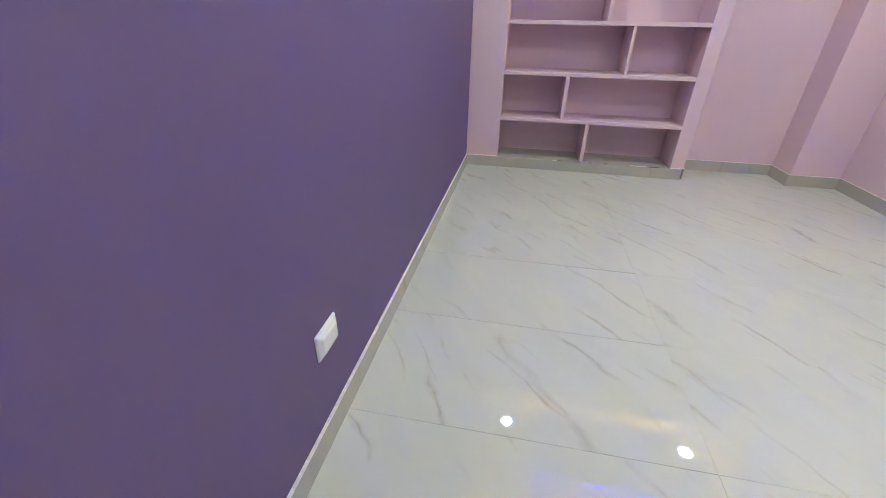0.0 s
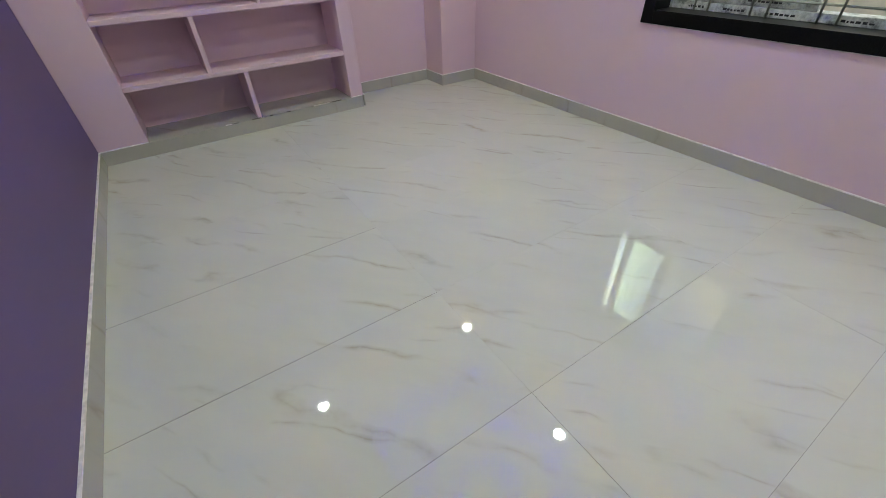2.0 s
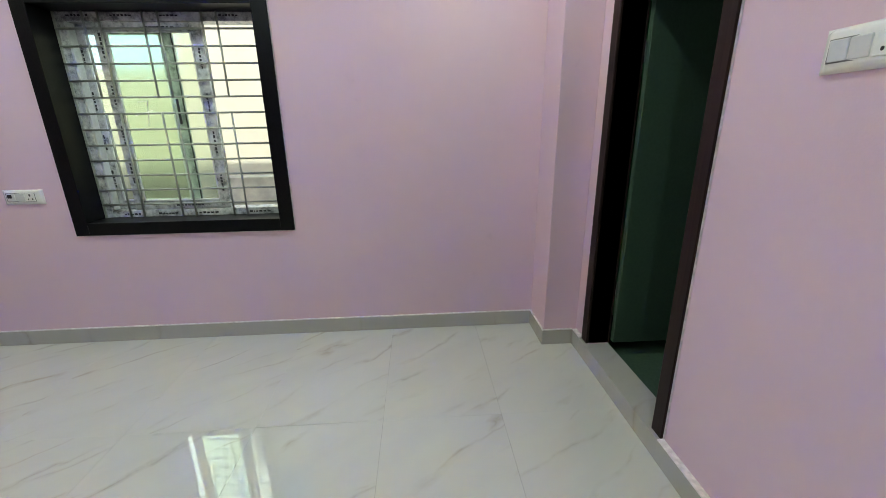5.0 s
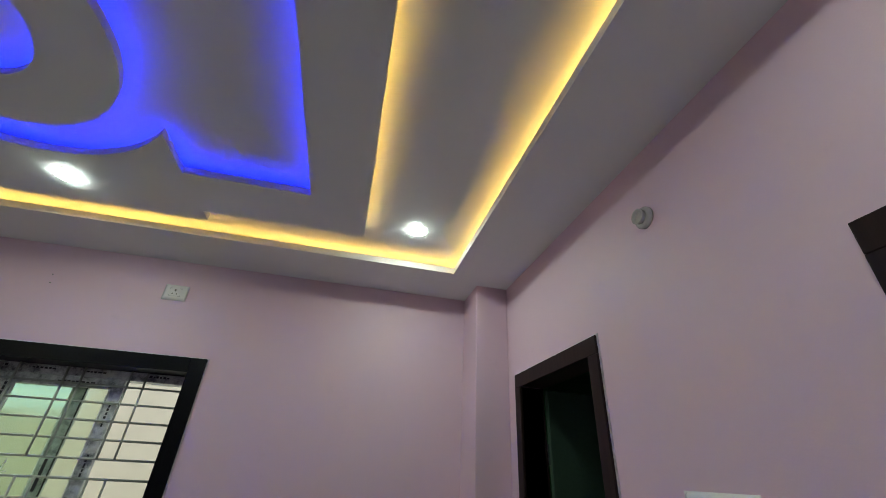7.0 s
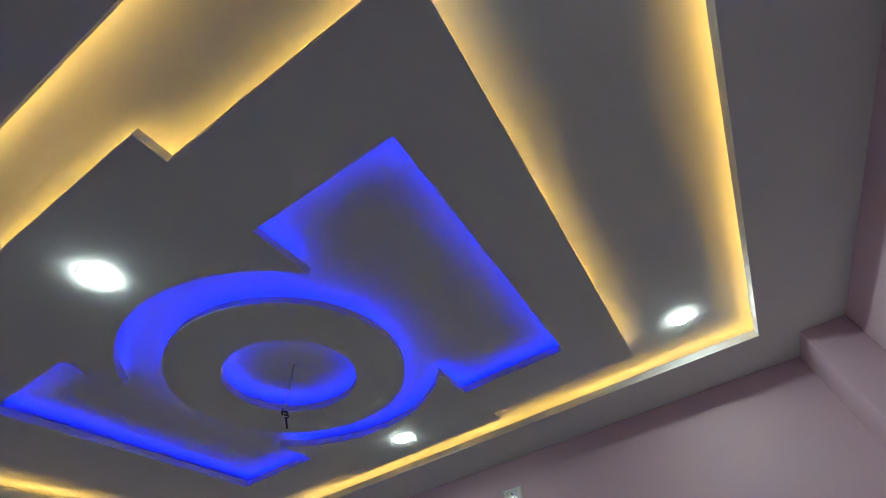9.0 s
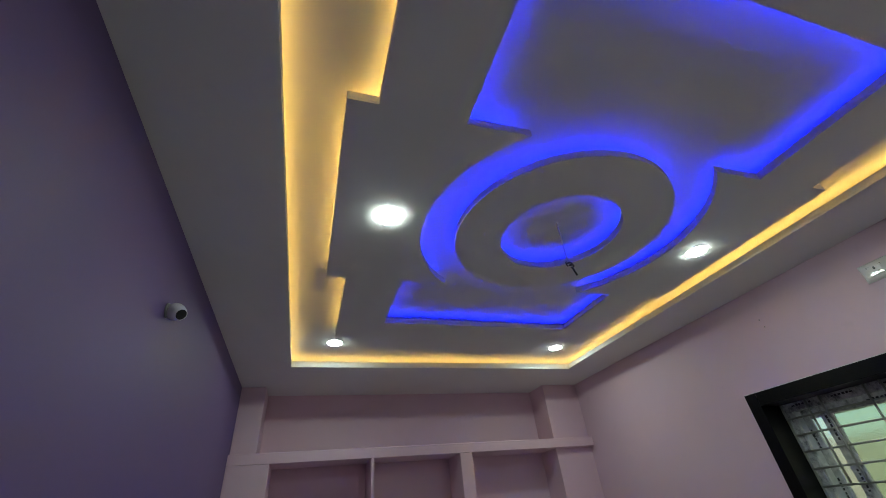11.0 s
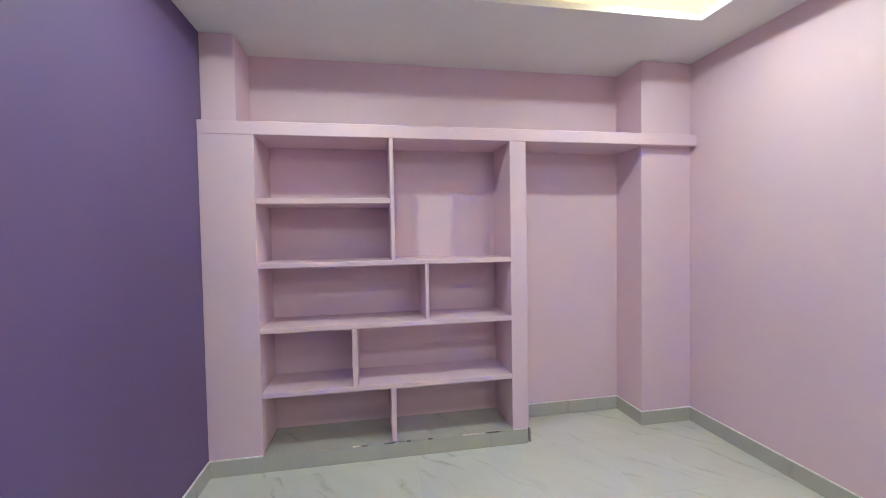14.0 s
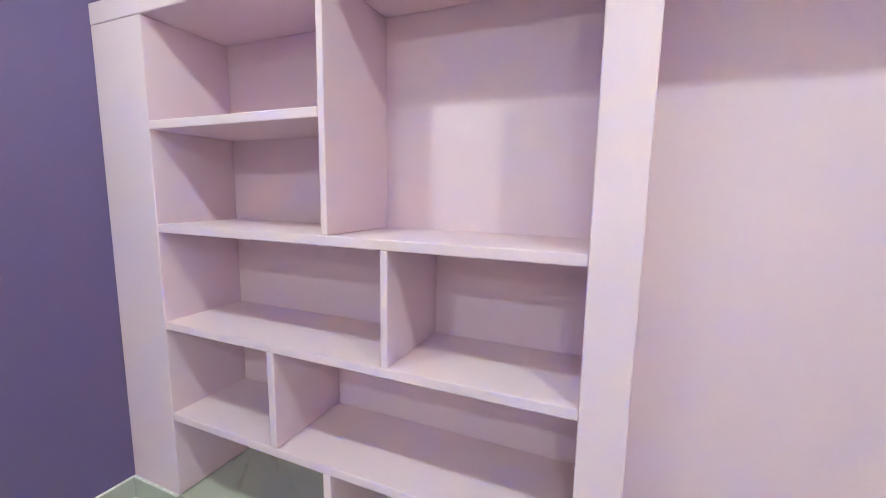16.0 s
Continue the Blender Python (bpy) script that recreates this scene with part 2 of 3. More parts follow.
def tube(points, r, closed=False, steps=8):
    bm = bmesh.new()
    pts = [Vector(p) for p in points]
    rings, n = [], len(pts)
    for i, p in enumerate(pts):
        a = pts[i - 1] if (closed or i) else p
        b = pts[(i + 1) % n] if (closed or i < n - 1) else p
        d = (b - a).normalized()
        side = d.cross(Vector((0, 0, 1)) if abs(d.z) < 0.9 else Vector((1, 0, 0))).normalized()
        up = side.cross(d)
        rings.append([bm.verts.new(p + r * (math.cos(2 * math.pi * k / steps) * side + math.sin(2 * math.pi * k / steps) * up)) for k in range(steps)])
    pairs = list(zip(rings, rings[1:])) + ([(rings[-1], rings[0])] if closed else [])
    for a, b in pairs:
        for k in range(steps):
            bm.faces.new((a[k], a[(k + 1) % steps], b[(k + 1) % steps], b[k]))
    if not closed:
        bm.faces.new(rings[0])
        bm.faces.new(rings[-1])
    bmesh.ops.recalc_face_normals(bm, faces=bm.faces[:])
    return bm


def mesh_of(name, bm, material, smooth=False):
    me = bpy.data.meshes.new(name)
    bmesh.ops.recalc_face_normals(bm, faces=bm.faces[:])
    bm.to_mesh(me)
    bm.free()
    me.materials.append(material)
    if smooth:
        for p in me.polygons:
            p.use_smooth = len(p.vertices) == 4
    return me


def solid(name, bm, material, label="", category="", kind="", group="", smooth=False):
    return tagged(new(name, mesh_of(name, bm, material, smooth)), label, category, group, kind)


def part(name, bm, material, parent, label="", smooth=False):
    ob = new(name, mesh_of(name, bm, material, smooth))
    ob.parent = parent
    return tagged(ob, label)


def base(name, x, y, z, label, category, group="", kind=""):
    ob = new(name)
    ob.location = (x, y, z)
    ob.empty_display_size = 0.1
    return tagged(ob, label, category, group, kind)


def offset(poly, d):
    """The outline moved to its left by d (mitred)."""
    out, n = [], len(poly)
    for i in range(n):
        p0, p1, p2 = Vector(poly[i - 1]), Vector(poly[i]), Vector(poly[(i + 1) % n])
        a, b = (p1 - p0).normalized(), (p2 - p1).normalized()
        na, nb = Vector((-a.y, a.x)), Vector((-b.y, b.x))
        m = (na + nb)
        k = m.dot(na)
        out.append(tuple(p1 + m * (d / max(k, 0.35))))
    return out


def slab(loops, z0, z1):
    """A flat panel between z0 and z1, bounded by outline loops (the first outside, the others holes)."""
    bm = bmesh.new()
    edges = []
    for loop in loops:
        v = [bm.verts.new((x, y, z0)) for x, y in loop]
        edges += [bm.edges.new((v[i], v[(i + 1) % len(v)])) for i in range(len(v))]
    bmesh.ops.triangle_fill(bm, edges=edges, use_beauty=True)
    got = bmesh.ops.extrude_face_region(bm, geom=bm.faces[:])
    bmesh.ops.translate(bm, verts=[g for g in got["geom"] if isinstance(g, bmesh.types.BMVert)], vec=(0, 0, z1 - z0))
    return bm


def join(bm, other):
    me = bpy.data.meshes.new("joined")
    other.to_mesh(me)
    other.free()
    bm.from_mesh(me)
    bpy.data.meshes.remove(me)
    return bm


def resampled(poly, step):
    out, n = [], len(poly)
    for i in range(n):
        a, b = Vector(poly[i]), Vector(poly[(i + 1) % n])
        k = max(1, int((b - a).length / step))
        out += [a.lerp(b, j / k) for j in range(k)]
    return out


def strip_path(poly, z, seed, side, sway=0.016):
    """Centre points of a strip laid loosely along an outline, with the way towards the opening."""
    pts, done, last = [], 0.0, None
    for p in resampled(poly, 0.04):
        done += (p - last).length if last is not None else 0
        last = p
        w = noise.noise(Vector((done * 1.5, seed * 7.3, 0.2)))
        v = noise.noise(Vector((done * 2.1, seed * 3.1, 4.7)))
        pts.append((p, w * sway, z + 0.004 * v))
    out = []
    for i, (p, w, h) in enumerate(pts):
        d = (pts[(i + 1) % len(pts)][0] - pts[i - 1][0]).normalized()
        inward = Vector((-d.y, d.x)) * side
        out.append((Vector((p.x + inward.x * w, p.y + inward.y * w, h)), Vector((inward.x, inward.y, 0))))
    return out


def ribbon(path, width, depth, lift, lean=0.5):
    """A flat band along the path, leaning towards the opening; with no depth it is the band's top face alone."""
    bm = bmesh.new()
    rings = []
    for p, inward in path:
        across = (inward - Vector((0, 0, lean))).normalized() * (width / 2)
        up = (inward * lean + Vector((0, 0, 1))).normalized()
        top = [p - across + up * lift, p + across + up * lift]
        rings.append([bm.verts.new(c) for c in top + ([top[1] - up * depth, top[0] - up * depth] if depth else [])])
    for a, b in zip(rings, rings[1:] + rings[:1]):
        n = len(a)
        for k in range(n if depth else 1):
            bm.faces.new((a[k], a[(k + 1) % n], b[(k + 1) % n], b[k]))
    return bm


def strip_light(poly, d, z, seed, material, label, width=0.003, lean=0.5):
    path = strip_path(offset(poly, d), z, seed, -1 if d > 0 else 1)
    ob = solid("strip_light", ribbon(path, width + 0.003, 0.0016, 0.0, lean), PLASTIC_DIM, label, "strip light", group="ceiling strip lights")
    bm = ribbon(path, width, 0.0, 0.0008, lean)
    for f in bm.faces:
        f.normal_update()
        if f.normal.z < 0:
            f.normal_flip()
    me = bpy.data.meshes.new("light_band")
    bm.to_mesh(me)
    bm.free()
    me.materials.append(material)
    band = new("light_band", me)
    band.parent = ob
    tagged(band, "glowing face of the strip")


# ---- floor ----
floor = solid("floor", boxes((-0.12, W + 0.2, -0.12, BACK + 0.1, -0.06, -0.0015)), GROUT, "pale polished marble-look tile floor with thin dark joints", "floor", "structure")
XS = [0.0, 1.265, 2.468, W]
YS = [0.0, 0.617, 1.20, 1.808, 2.413, 3.03, 3.63, 4.23, 4.83, BACK]
# widths of the joints: open in places, tight elsewhere
OPEN_Y = {(0, 5): 0.0036, (0, 4): 0.0026, (0, 3): 0.0014, (1, 3): 0.0010, (0, 2): 0.0008, (1, 2): 0.0008, (1, 1): 0.0010}
OPEN_X = {(1, 2): 0.0012, (2, 1): 0.0008, (2, 2): 0.0012}


def tile_mesh(w, d):
    bm = boxes((0, w, 0, d, -0.010, 0))
    top = [e for e in bm.edges if all(v.co.z > -0.001 for v in e.verts)]
    bmesh.ops.bevel(bm, geom=top, offset=0.0002, segments=1, affect="EDGES")
    return mesh_of("tile", bm, TILE)


tile_meshes = {}
for i in range(3):
    for j in range(len(YS) - 1):
        x0, x1 = XS[i] + OPEN_X.get((i, j), 0.0003) / 2, XS[i + 1] - OPEN_X.get((i + 1, j), 0.0003) / 2
        y0, y1 = YS[j] + OPEN_Y.get((i, j), 0.0005) / 2, YS[j + 1] - OPEN_Y.get((i, j + 1), 0.0005) / 2
        size = (round(x1 - x0, 4), round(y1 - y0, 4))
        if size not in tile_meshes:
            tile_meshes[size] = tile_mesh(*size)
        t = new("tile", tile_meshes[size])
        t.parent = floor
        t.location = (x0, y0, 0)

# ---- walls ----
solid("wall_west", boxes((-0.14, 0, -0.14, BACK + 0.12, -0.05, 2.95)), PURPLE, "smooth wall painted deep violet purple", "wall", "structure")
solid("wall_north", boxes((0, W, BACK, BACK + 0.12, -0.05, 2.95)), PINK, "recessed wall painted pale lilac pink", "wall", "structure")
WY0, WY1, WZ0, WZ1 = 1.88, 3.05, 0.82, 2.025
solid("wall_east", boxes((W, 3.66, -0.14, WY0 - 0.02, -0.05, 2.95), (W, 3.66, WY1 + 0.02, BACK + 0.12, -0.05, 2.95),
                         (W, 3.66, WY0 - 0.02, WY1 + 0.02, -0.05, WZ0 - 0.02), (W, 3.66, WY0 - 0.02, WY1 + 0.02, WZ1 + 0.02, 2.95)),
      PINK, "lilac pink painted wall with a window opening", "wall", "structure")
BX0, BX1, BZ = 2.21, 2.915, 2.03      # bathroom door opening
EX0, EX1, EZ = 0.28, 1.135, 2.0       # entrance opening
solid("wall_south", boxes((0, EX0, -0.12, 0, -0.05, 2.95), (EX0, EX1, -0.12, 0, EZ + 0.03, 2.95), (EX1, BX0, -0.12, 0, -0.05, 2.95),
                          (BX0, BX1, -0.12, 0, BZ + 0.03, 2.95), (BX1, W, -0.12, 0, -0.05, 2.95)),
      PINK, "lilac pink painted wall with two door openings", "wall", "structure")
solid("column_southeast", boxes((3.105, W, 0, 0.214, 0, H), bevel=0.004), PINK, "lilac pink plastered corner column", "column", "structure")
solid("column_northeast", boxes((2.985, W, 4.968, BACK, 0, H), bevel=0.004), PINK, "lilac pink plastered corner column", "column", "structure")
solid("column_northwest", boxes((0, 0.20, 4.975, BACK, 2.17, H), bevel=0.004), PINK, "lilac pink plastered column above the loft slab", "column", "structure")

# ---- skirting ----
T, TS = 0.012, 0.030


def skirting(*rows, edge=None):
    solid("baseboard", boxes(*[(*r, 0.0, SK) for r in rows], bevel=0.0015, seg=1), SKIRT, "grey marble tile skirting with a plaster edge", "skirting", "structure")
    solid("trim", boxes(*[(r[0] + 0.001, r[1] - 0.001, r[2] + 0.001, r[3] - 0.001, SK, SK + 0.006) for r in (edge or rows)]), MORTAR, "rough plaster line on top of the skirting", "trim", "structure")


skirting((0, T, 0, D - T))
skirting((0.002, 2.05, D - T, D), edge=[(0.002, 0.315, D - T, D), (1.942, 2.05, D - T, D)])
skirting((2.062, 2.985 - T, BACK - T, BACK))
skirting((2.985 - T, 2.985, 4.968 - T, BACK))
skirting((2.985, W - T, 4.968 - T, 4.968))
skirting((W - T, W, 0.214 + T, 4.968))
skirting((3.105 - T, W, 0.214, 0.214 + T))
skirting((3.105 - T, 3.105, TS, 0.214))
skirting((2.985, 3.105 - T, 0, TS))
skirting((EX1 + 0.075, BX0 - 0.07, 0, TS))
skirting((T, EX0 - 0.075, 0, T))
skirting((2.062, 2.062 + T, D, BACK - T))

# ---- ceiling ----
solid("ceiling", boxes((-0.1, W + 0.1, -0.1, BACK + 0.1, U, U + 0.06)), WHITE, "white painted upper ceiling inside the recess", "ceiling", "structure")
LIP, LIPB, LT = 0.040, 0.035, 0.008
CX, CY, R0, R1, R2 = 1.70, 2.395, 0.30, 0.53, 0.70
cove = [(0.414, 0.408), (2.982, 0.408), (2.982, 4.418), (0.414, 4.418)]
room = [(0, 0), (W, 0), (W, BACK), (0, BACK)]
bm = slab([room, cove], H, H + 0.012)
join(bm, slab([offset(cove, -LT), cove], H + 0.0125, H + LIP))
# unseen upright behind the strip, added to stop its light spreading over the border
join(bm, slab([offset(cove, -0.13), offset(cove, -0.12)], H + 0.0125, U + 0.002))
solid("ceiling_border", bm, WHITE, "white lowered ceiling border with an upright lip", "ceiling", "structure")
island = [(0.707, 1.002), (2.707, 1.002), (2.707, 1.84), (2.797, 1.84), (2.797, 2.95), (2.707, 2.95), (2.707, 3.788), (0.707, 3.788),
          (0.707, 2.95), (0.605, 2.95), (0.605, 1.84), (0.707, 1.84)]
half = 0.545
am = math.asin(half / R2)


def arc(r, a0, a1, k):
    return [(CX + r * math.cos(a0 + (a1 - a0) * i / k), CY + r * math.sin(a0 + (a1 - a0) * i / k)) for i in range(k + 1)]


hole = ([(1.01, 1.28), (2.39, 1.28), (2.39, CY - half)] + arc(R2, -am, am, 28) + [(2.39, CY + half), (2.39, 3.51), (1.01, 3.51), (1.01, CY + half)]
        + arc(R2, math.pi - am, math.pi + am, 28) + [(1.01, CY - half)])
ring_out = arc(R1, 0, 2 * math.pi * 71 / 72, 71)
ring_in = arc(R0, 0, 2 * math.pi * 59 / 60, 59)
Z1 = H + 0.006
bm = slab([island, hole], Z1, Z1 + 0.012)
join(bm, slab([island, offset(island, LT)], Z1 + 0.0125, Z1 + LIP))
join(bm, slab([offset(hole, -LT), hole], Z1 + 0.0125, Z1 + LIPB))
# unseen upright added to keep warm strip light out of the blue cut-out
join(bm, slab([offset(island, 0.11), offset(island, 0.12)], Z1 + 0.0125, U + 0.002))
solid("ceiling_island", bm, WHITE, "white hanging ceiling panel with a rounded cut-out", "ceiling", "structure")
bm = slab([ring_out, ring_in], Z1, Z1 + 0.012)
join(bm, slab([ring_out, offset(ring_out, LT)], Z1 + 0.0125, Z1 + LIPB))
join(bm, slab([offset(ring_in, -LT), ring_in], Z1 + 0.0125, Z1 + LIPB))
solid("ceiling_ring", bm, WHITE, "white hanging ring panel around a round recess", "ceiling", "structure")

ZR, ZB = 0.028, 0.0255
WARM_LABEL = "glowing warm yellow strip light lying hidden in the ceiling recess"
BLUE_LABEL = "glowing blue strip light lying hidden in the ceiling cut-out"
strip_light(cove, -0.047, H + ZR, 1, STRIP_WARM, WARM_LABEL)
strip_light(island, 0.047, Z1 + ZR, 2, STRIP_WARM, WARM_LABEL)
strip_light(hole, -0.040, Z1 + ZB, 3, STRIP_BLUE, BLUE_LABEL, 0.008, 1.1)
strip_light(ring_out, 0.040, Z1 + ZB, 4, STRIP_BLUE, BLUE_LABEL, 0.008, 1.1)
strip_light(ring_in, -0.040, Z1 + ZB, 5, STRIP_BLUE, BLUE_LABEL, 0.008, 1.1)


def downlight(x, y, z):
    ob = base("downlight", x, y, z, "round white recessed downlight, switched on", "ceiling lamp", "ceiling downlights")
    part("trim_ring", turned([(0.0585, 0.001), (0.0600, -0.0008), (0.0575, -0.0018), (0.0540, -0.0020), (0.0535, 0.0005)], "z", 40), PLASTIC_DIM, ob, "", True)
    part("diffuser", turned([(0.053, -0.0015), (0.053, -0.0045), (0.048, -0.0072), (0.032, -0.0088)], "z", 40), DIFFUSER, ob, "bright white diffuser")
    return ob


lamp = downlight(0.725, 0.71, U)
for x, y, z in ((2.675, 0.71, U), (0.725, 4.10, U), (2.675, 4.10, U), (0.835, CY, Z1), (2.575, CY, Z1)):
    copy_thing(lamp, pose(x, y, z))

# hanging fan cable in the round recess
cable = base("ceiling_cable", CX, CY, U, "thin white fan cable hanging with a black taped end", "cable")
part("cable", tube([(0, 0, 0), (0.002, 0.001, -0.08), (-0.002, 0.002, -0.17), (0.001, 0, -0.25)], 0.0035), PLASTIC_DIM, cable, "", True)
coil = [(0.008 * math.cos(a * 0.9) + 0.001 * a, 0.008 * math.sin(a * 0.9), -0.236 - 0.0016 * a) for a in range(18)]
part("connector", tube(coil, 0.0042, steps=7), BLACKP, cable, "coiled black taped wire end", True)
part("connector", tube([(-0.006, 0.004, -0.258), (-0.014, 0.002, -0.250), (-0.016, 0.0, -0.238), (-0.012, 0.0, -0.232)], 0.0035, steps=7), BLACKP, cable, "bent black wire hook", True)
part("loose_end", tube([(0.012, 0, -0.264), (0.020, 0.003, -0.280), (0.032, 0.006, -0.304)], 0.0045, steps=7), BLACKP, cable, "", True)

# ---- built-in shelf ----
shelf = base("built_in_shelf", 0, D, 0, "lilac pink plastered open shelf, empty, with staggered compartments", "shelf")
Y0, Y1 = 0.0, BACK - D
L0, L1, P0, P1 = 0.0, 0.315, 1.942, 2.060
TOP = 2.085


def board(name, x0, x1, z0, z1, bev=0.004):
    part(name, boxes((x0, x1, Y0, Y1, z0, z1), bevel=bev), PINK, shelf)


board("post", L0, L1, SK, TOP)
board("post", P0, P1, SK, TOP)
th = 0.034
for x0, x1, z in ((L1, 1.131, 1.70), (L1, P0, 1.30), (L1, P0, 0.895), (L1, P0, 0.490)):
    board("shelf_board", x0, x1, z - th, z)
board("divider", 1.131, 1.157, 1.30, TOP)
board("divider", 1.350, 1.376, 0.895, 1.30 - th)
board("divider", 0.869, 0.902, 0.490, 0.895 - th)
board("divider", 1.111, 1.145, SK + 0.002, 0.490 - th)
part("bottom_slab", boxes((L1, P0, 0.002, Y1, 0.0, SK), bevel=0.002), SKIRT, shelf, "grey marble base slab")
for k in range(16):
    x = random.uniform(0.45, 1.9)
    part("chip", boxes((x, x + random.uniform(0.02, 0.07), -0.0135, -0.004, SK - 0.001, SK + 0.004)), GROUT if k % 3 else MORTAR, shelf, "broken mortar chip")
solid("loft_slab", boxes((0.0, W - 0.006, D - 0.002, BACK, TOP, 2.168), bevel=0.005), PINK, "lilac pink plastered loft slab spanning shelf and column", "loft slab")

# ---- window ----
win = base("window_1", W, 2.46, WZ0, "black granite framed window with white sliding sashes", "window", "", "structure")


def wpart(name, m, *rows, label="", bevel=0.002, parent=None, smooth=False):
    shift = [(a - W, b - W, c - 2.46, d - 2.46, e - WZ0, f - WZ0) for a, b, c, d, e, f in rows]
    return part(name, boxes(*shift, bevel=bevel, seg=1), m, parent or win, label)


FO = (1.794, 3.130, 0.742, 2.108)
FX0, FX1 = W - 0.016, 3.60
wpart("surround", GRANITE, (FX0, FX1, FO[0], WY0, FO[2], FO[3]), label="black polished granite jamb")
wpart("surround", GRANITE, (FX0, FX1, WY1, FO[1], FO[2], FO[3]), label="black polished granite jamb")
wpart("surround", GRANITE, (FX0, FX1, WY0, WY1, WZ1, FO[3]), label="black polished granite head")
wpart("window_sill", GRANITE, (FX0, FX1, WY0, WY1, FO[2], WZ0), label="black polished granite sill")
UX = 3.555
wpart("window_frame", TAPE, (UX, UX + 0.10, WY0, WY0 + 0.055, WZ0, WZ1), label="white profile under grey film")
wpart("window_frame", TAPE, (UX, UX + 0.10, WY1 - 0.045, WY1, WZ0, WZ1), label="white profile under grey film")
wpart("window_frame", TAPE, (UX, UX + 0.10, WY0 + 0.055, WY1 - 0.045, WZ1 - 0.05, WZ1), label="white profile under grey film")
wpart("window_frame", TAPE, (UX, UX + 0.10, WY0 + 0.055, WY1 - 0.045, WZ0, WZ0 + 0.045), label="white profile under grey film")
wpart("track", UPVC, (UX + 0.005, UX + 0.095, WY1 - 0.06, WY1 - 0.046, WZ0 + 0.046, WZ1 - 0.051))
SZ0, SZ1 = WZ0 + 0.046, WZ1 - 0.051


def sash(y0, y1, x, pattern):
    s = wpart("sash", TAPE, (x, x + 0.03, y0, y0 + 0.062, SZ0, SZ1), (x, x + 0.03, y1 - 0.062, y1, SZ0, SZ1),
              (x + 0.0015, x + 0.0285, y0 + 0.062, y1 - 0.062, SZ1 - 0.055, SZ1), (x + 0.0015, x + 0.0285, y0 + 0.062, y1 - 0.062, SZ0, SZ0 + 0.055),
              label="white sash under grey printed film", bevel=0.0025)
    p = wpart("pane", GLASS, (x + 0.013, x + 0.018, y0 + 0.060, y1 - 0.060, SZ0 + 0.053, SZ1 - 0.053), label="greenish privacy glass", bevel=0.0, parent=s)
    p.visible_shadow = False
    b = 0.008
    wpart("glazing_bead", UPVC, (x - 0.002, x + 0.012, y0 + 0.062, y0 + 0.062 + b, SZ0 + 0.055, SZ1 - 0.055),
          (x - 0.002, x + 0.012, y1 - 0.062 - b, y1 - 0.062, SZ0 + 0.055, SZ1 - 0.055),
          (x - 0.002, x + 0.012, y0 + 0.062, y1 - 0.062, SZ0 + 0.055, SZ0 + 0.055 + b), bevel=0.0, parent=s)
    return s


sash_front = sash(2.246, 2.858, 3.565, True)
sash_rear = sash(2.452, 3.015, 3.612, False)
wpart("latch", SEAL, (3.556, 3.566, 2.453, 2.466, 1.40, 1.55), label="black sash latch", parent=sash_front)
wpart("seal", SEAL, (3.606, 3.612, 2.444, 2.452, SZ0, SZ1), label="black weather seal", parent=sash_rear)


def print_bars(face_x, y, z, upright, words, parent):
    """Unreadable printed marks on the film."""
    a = 0.0
    rows = []
    for k in range(words):
        w = random.uniform(0.008, 0.022)
        h = random.uniform(0.008, 0.013)
        rows.append((face_x - 0.0008, face_x, y, y + h, z + a, z + a + w) if upright else (face_x - 0.0008, face_x, y + a, y + a + w, z, z + h))
        a += w + random.uniform(0.004, 0.009)
    wpart("print", PRINT, *rows, label="dark unreadable print", bevel=0.0, parent=parent)


for z in (0.98, 1.22, 1.46, 1.72):
    print_bars(3.565, 2.272, z, True, 6, sash_front)
    print_bars(3.565, 2.822, z + 0.06, True, 6, sash_front)
    print_bars(3.612, 2.975, z + 0.03, True, 5, sash_rear)
for y in (2.02, 2.36, 2.62, 2.86):
    print_bars(UX, y, WZ1 - 0.024, False, 6, win)
    print_bars(UX, y - 0.03, WZ0 + 0.014, False, 6, win)
print_bars(3.5665, 2.40, SZ1 - 0.034, False, 8, sash_front)
print_bars(3.5665, 2.42, SZ0 + 0.020, False, 8, sash_front)
part("chalk_mark", tube([(3.576 - W, 2.70 - 2.46, 1.535 - WZ0), (3.576 - W, 2.645 - 2.46, 1.54 - WZ0), (3.576 - W, 2.665 - 2.46, 1.40 - WZ0)], 0.0025, steps=5), CHALK, sash_front, "white chalk seven on the glass")
part("chalk_mark", tube([(3.576 - W, 2.735 - 2.46, 1.455 - WZ0), (3.576 - W, 2.625 - 2.46, 1.485 - WZ0)], 0.0025, steps=5), CHALK, sash_front, "white chalk stroke on the glass")

grill = base("window_grill", 3.548, 2.46, WZ0, "steel rod safety grill inside the window opening", "window grill")
for k in range(12):
    z = 0.905 + 0.0937 * k
    part("rod", tube([(0, WY0 - 2.46, z - WZ0), (0, WY1 - 2.46, z - WZ0)], 0.0060), STEEL, grill, "", True)
for y in (1.905, 2.135, 2.22, 2.465, 2.55, 2.795, 2.88):
    for z0, z1 in ((WZ0, 1.467), (1.561, WZ1)):
        part("rod", tube([(-0.009, y - 2.46, z0 - WZ0), (-0.009, y - 2.46, z1 - WZ0)], 0.0060), STEEL, grill, "", True)
part("edge_bar", boxes((-0.004, 0.004, WY1 - 2.46 - 0.012, WY1 - 2.46, 0, WZ1 - WZ0)), STEEL, grill)

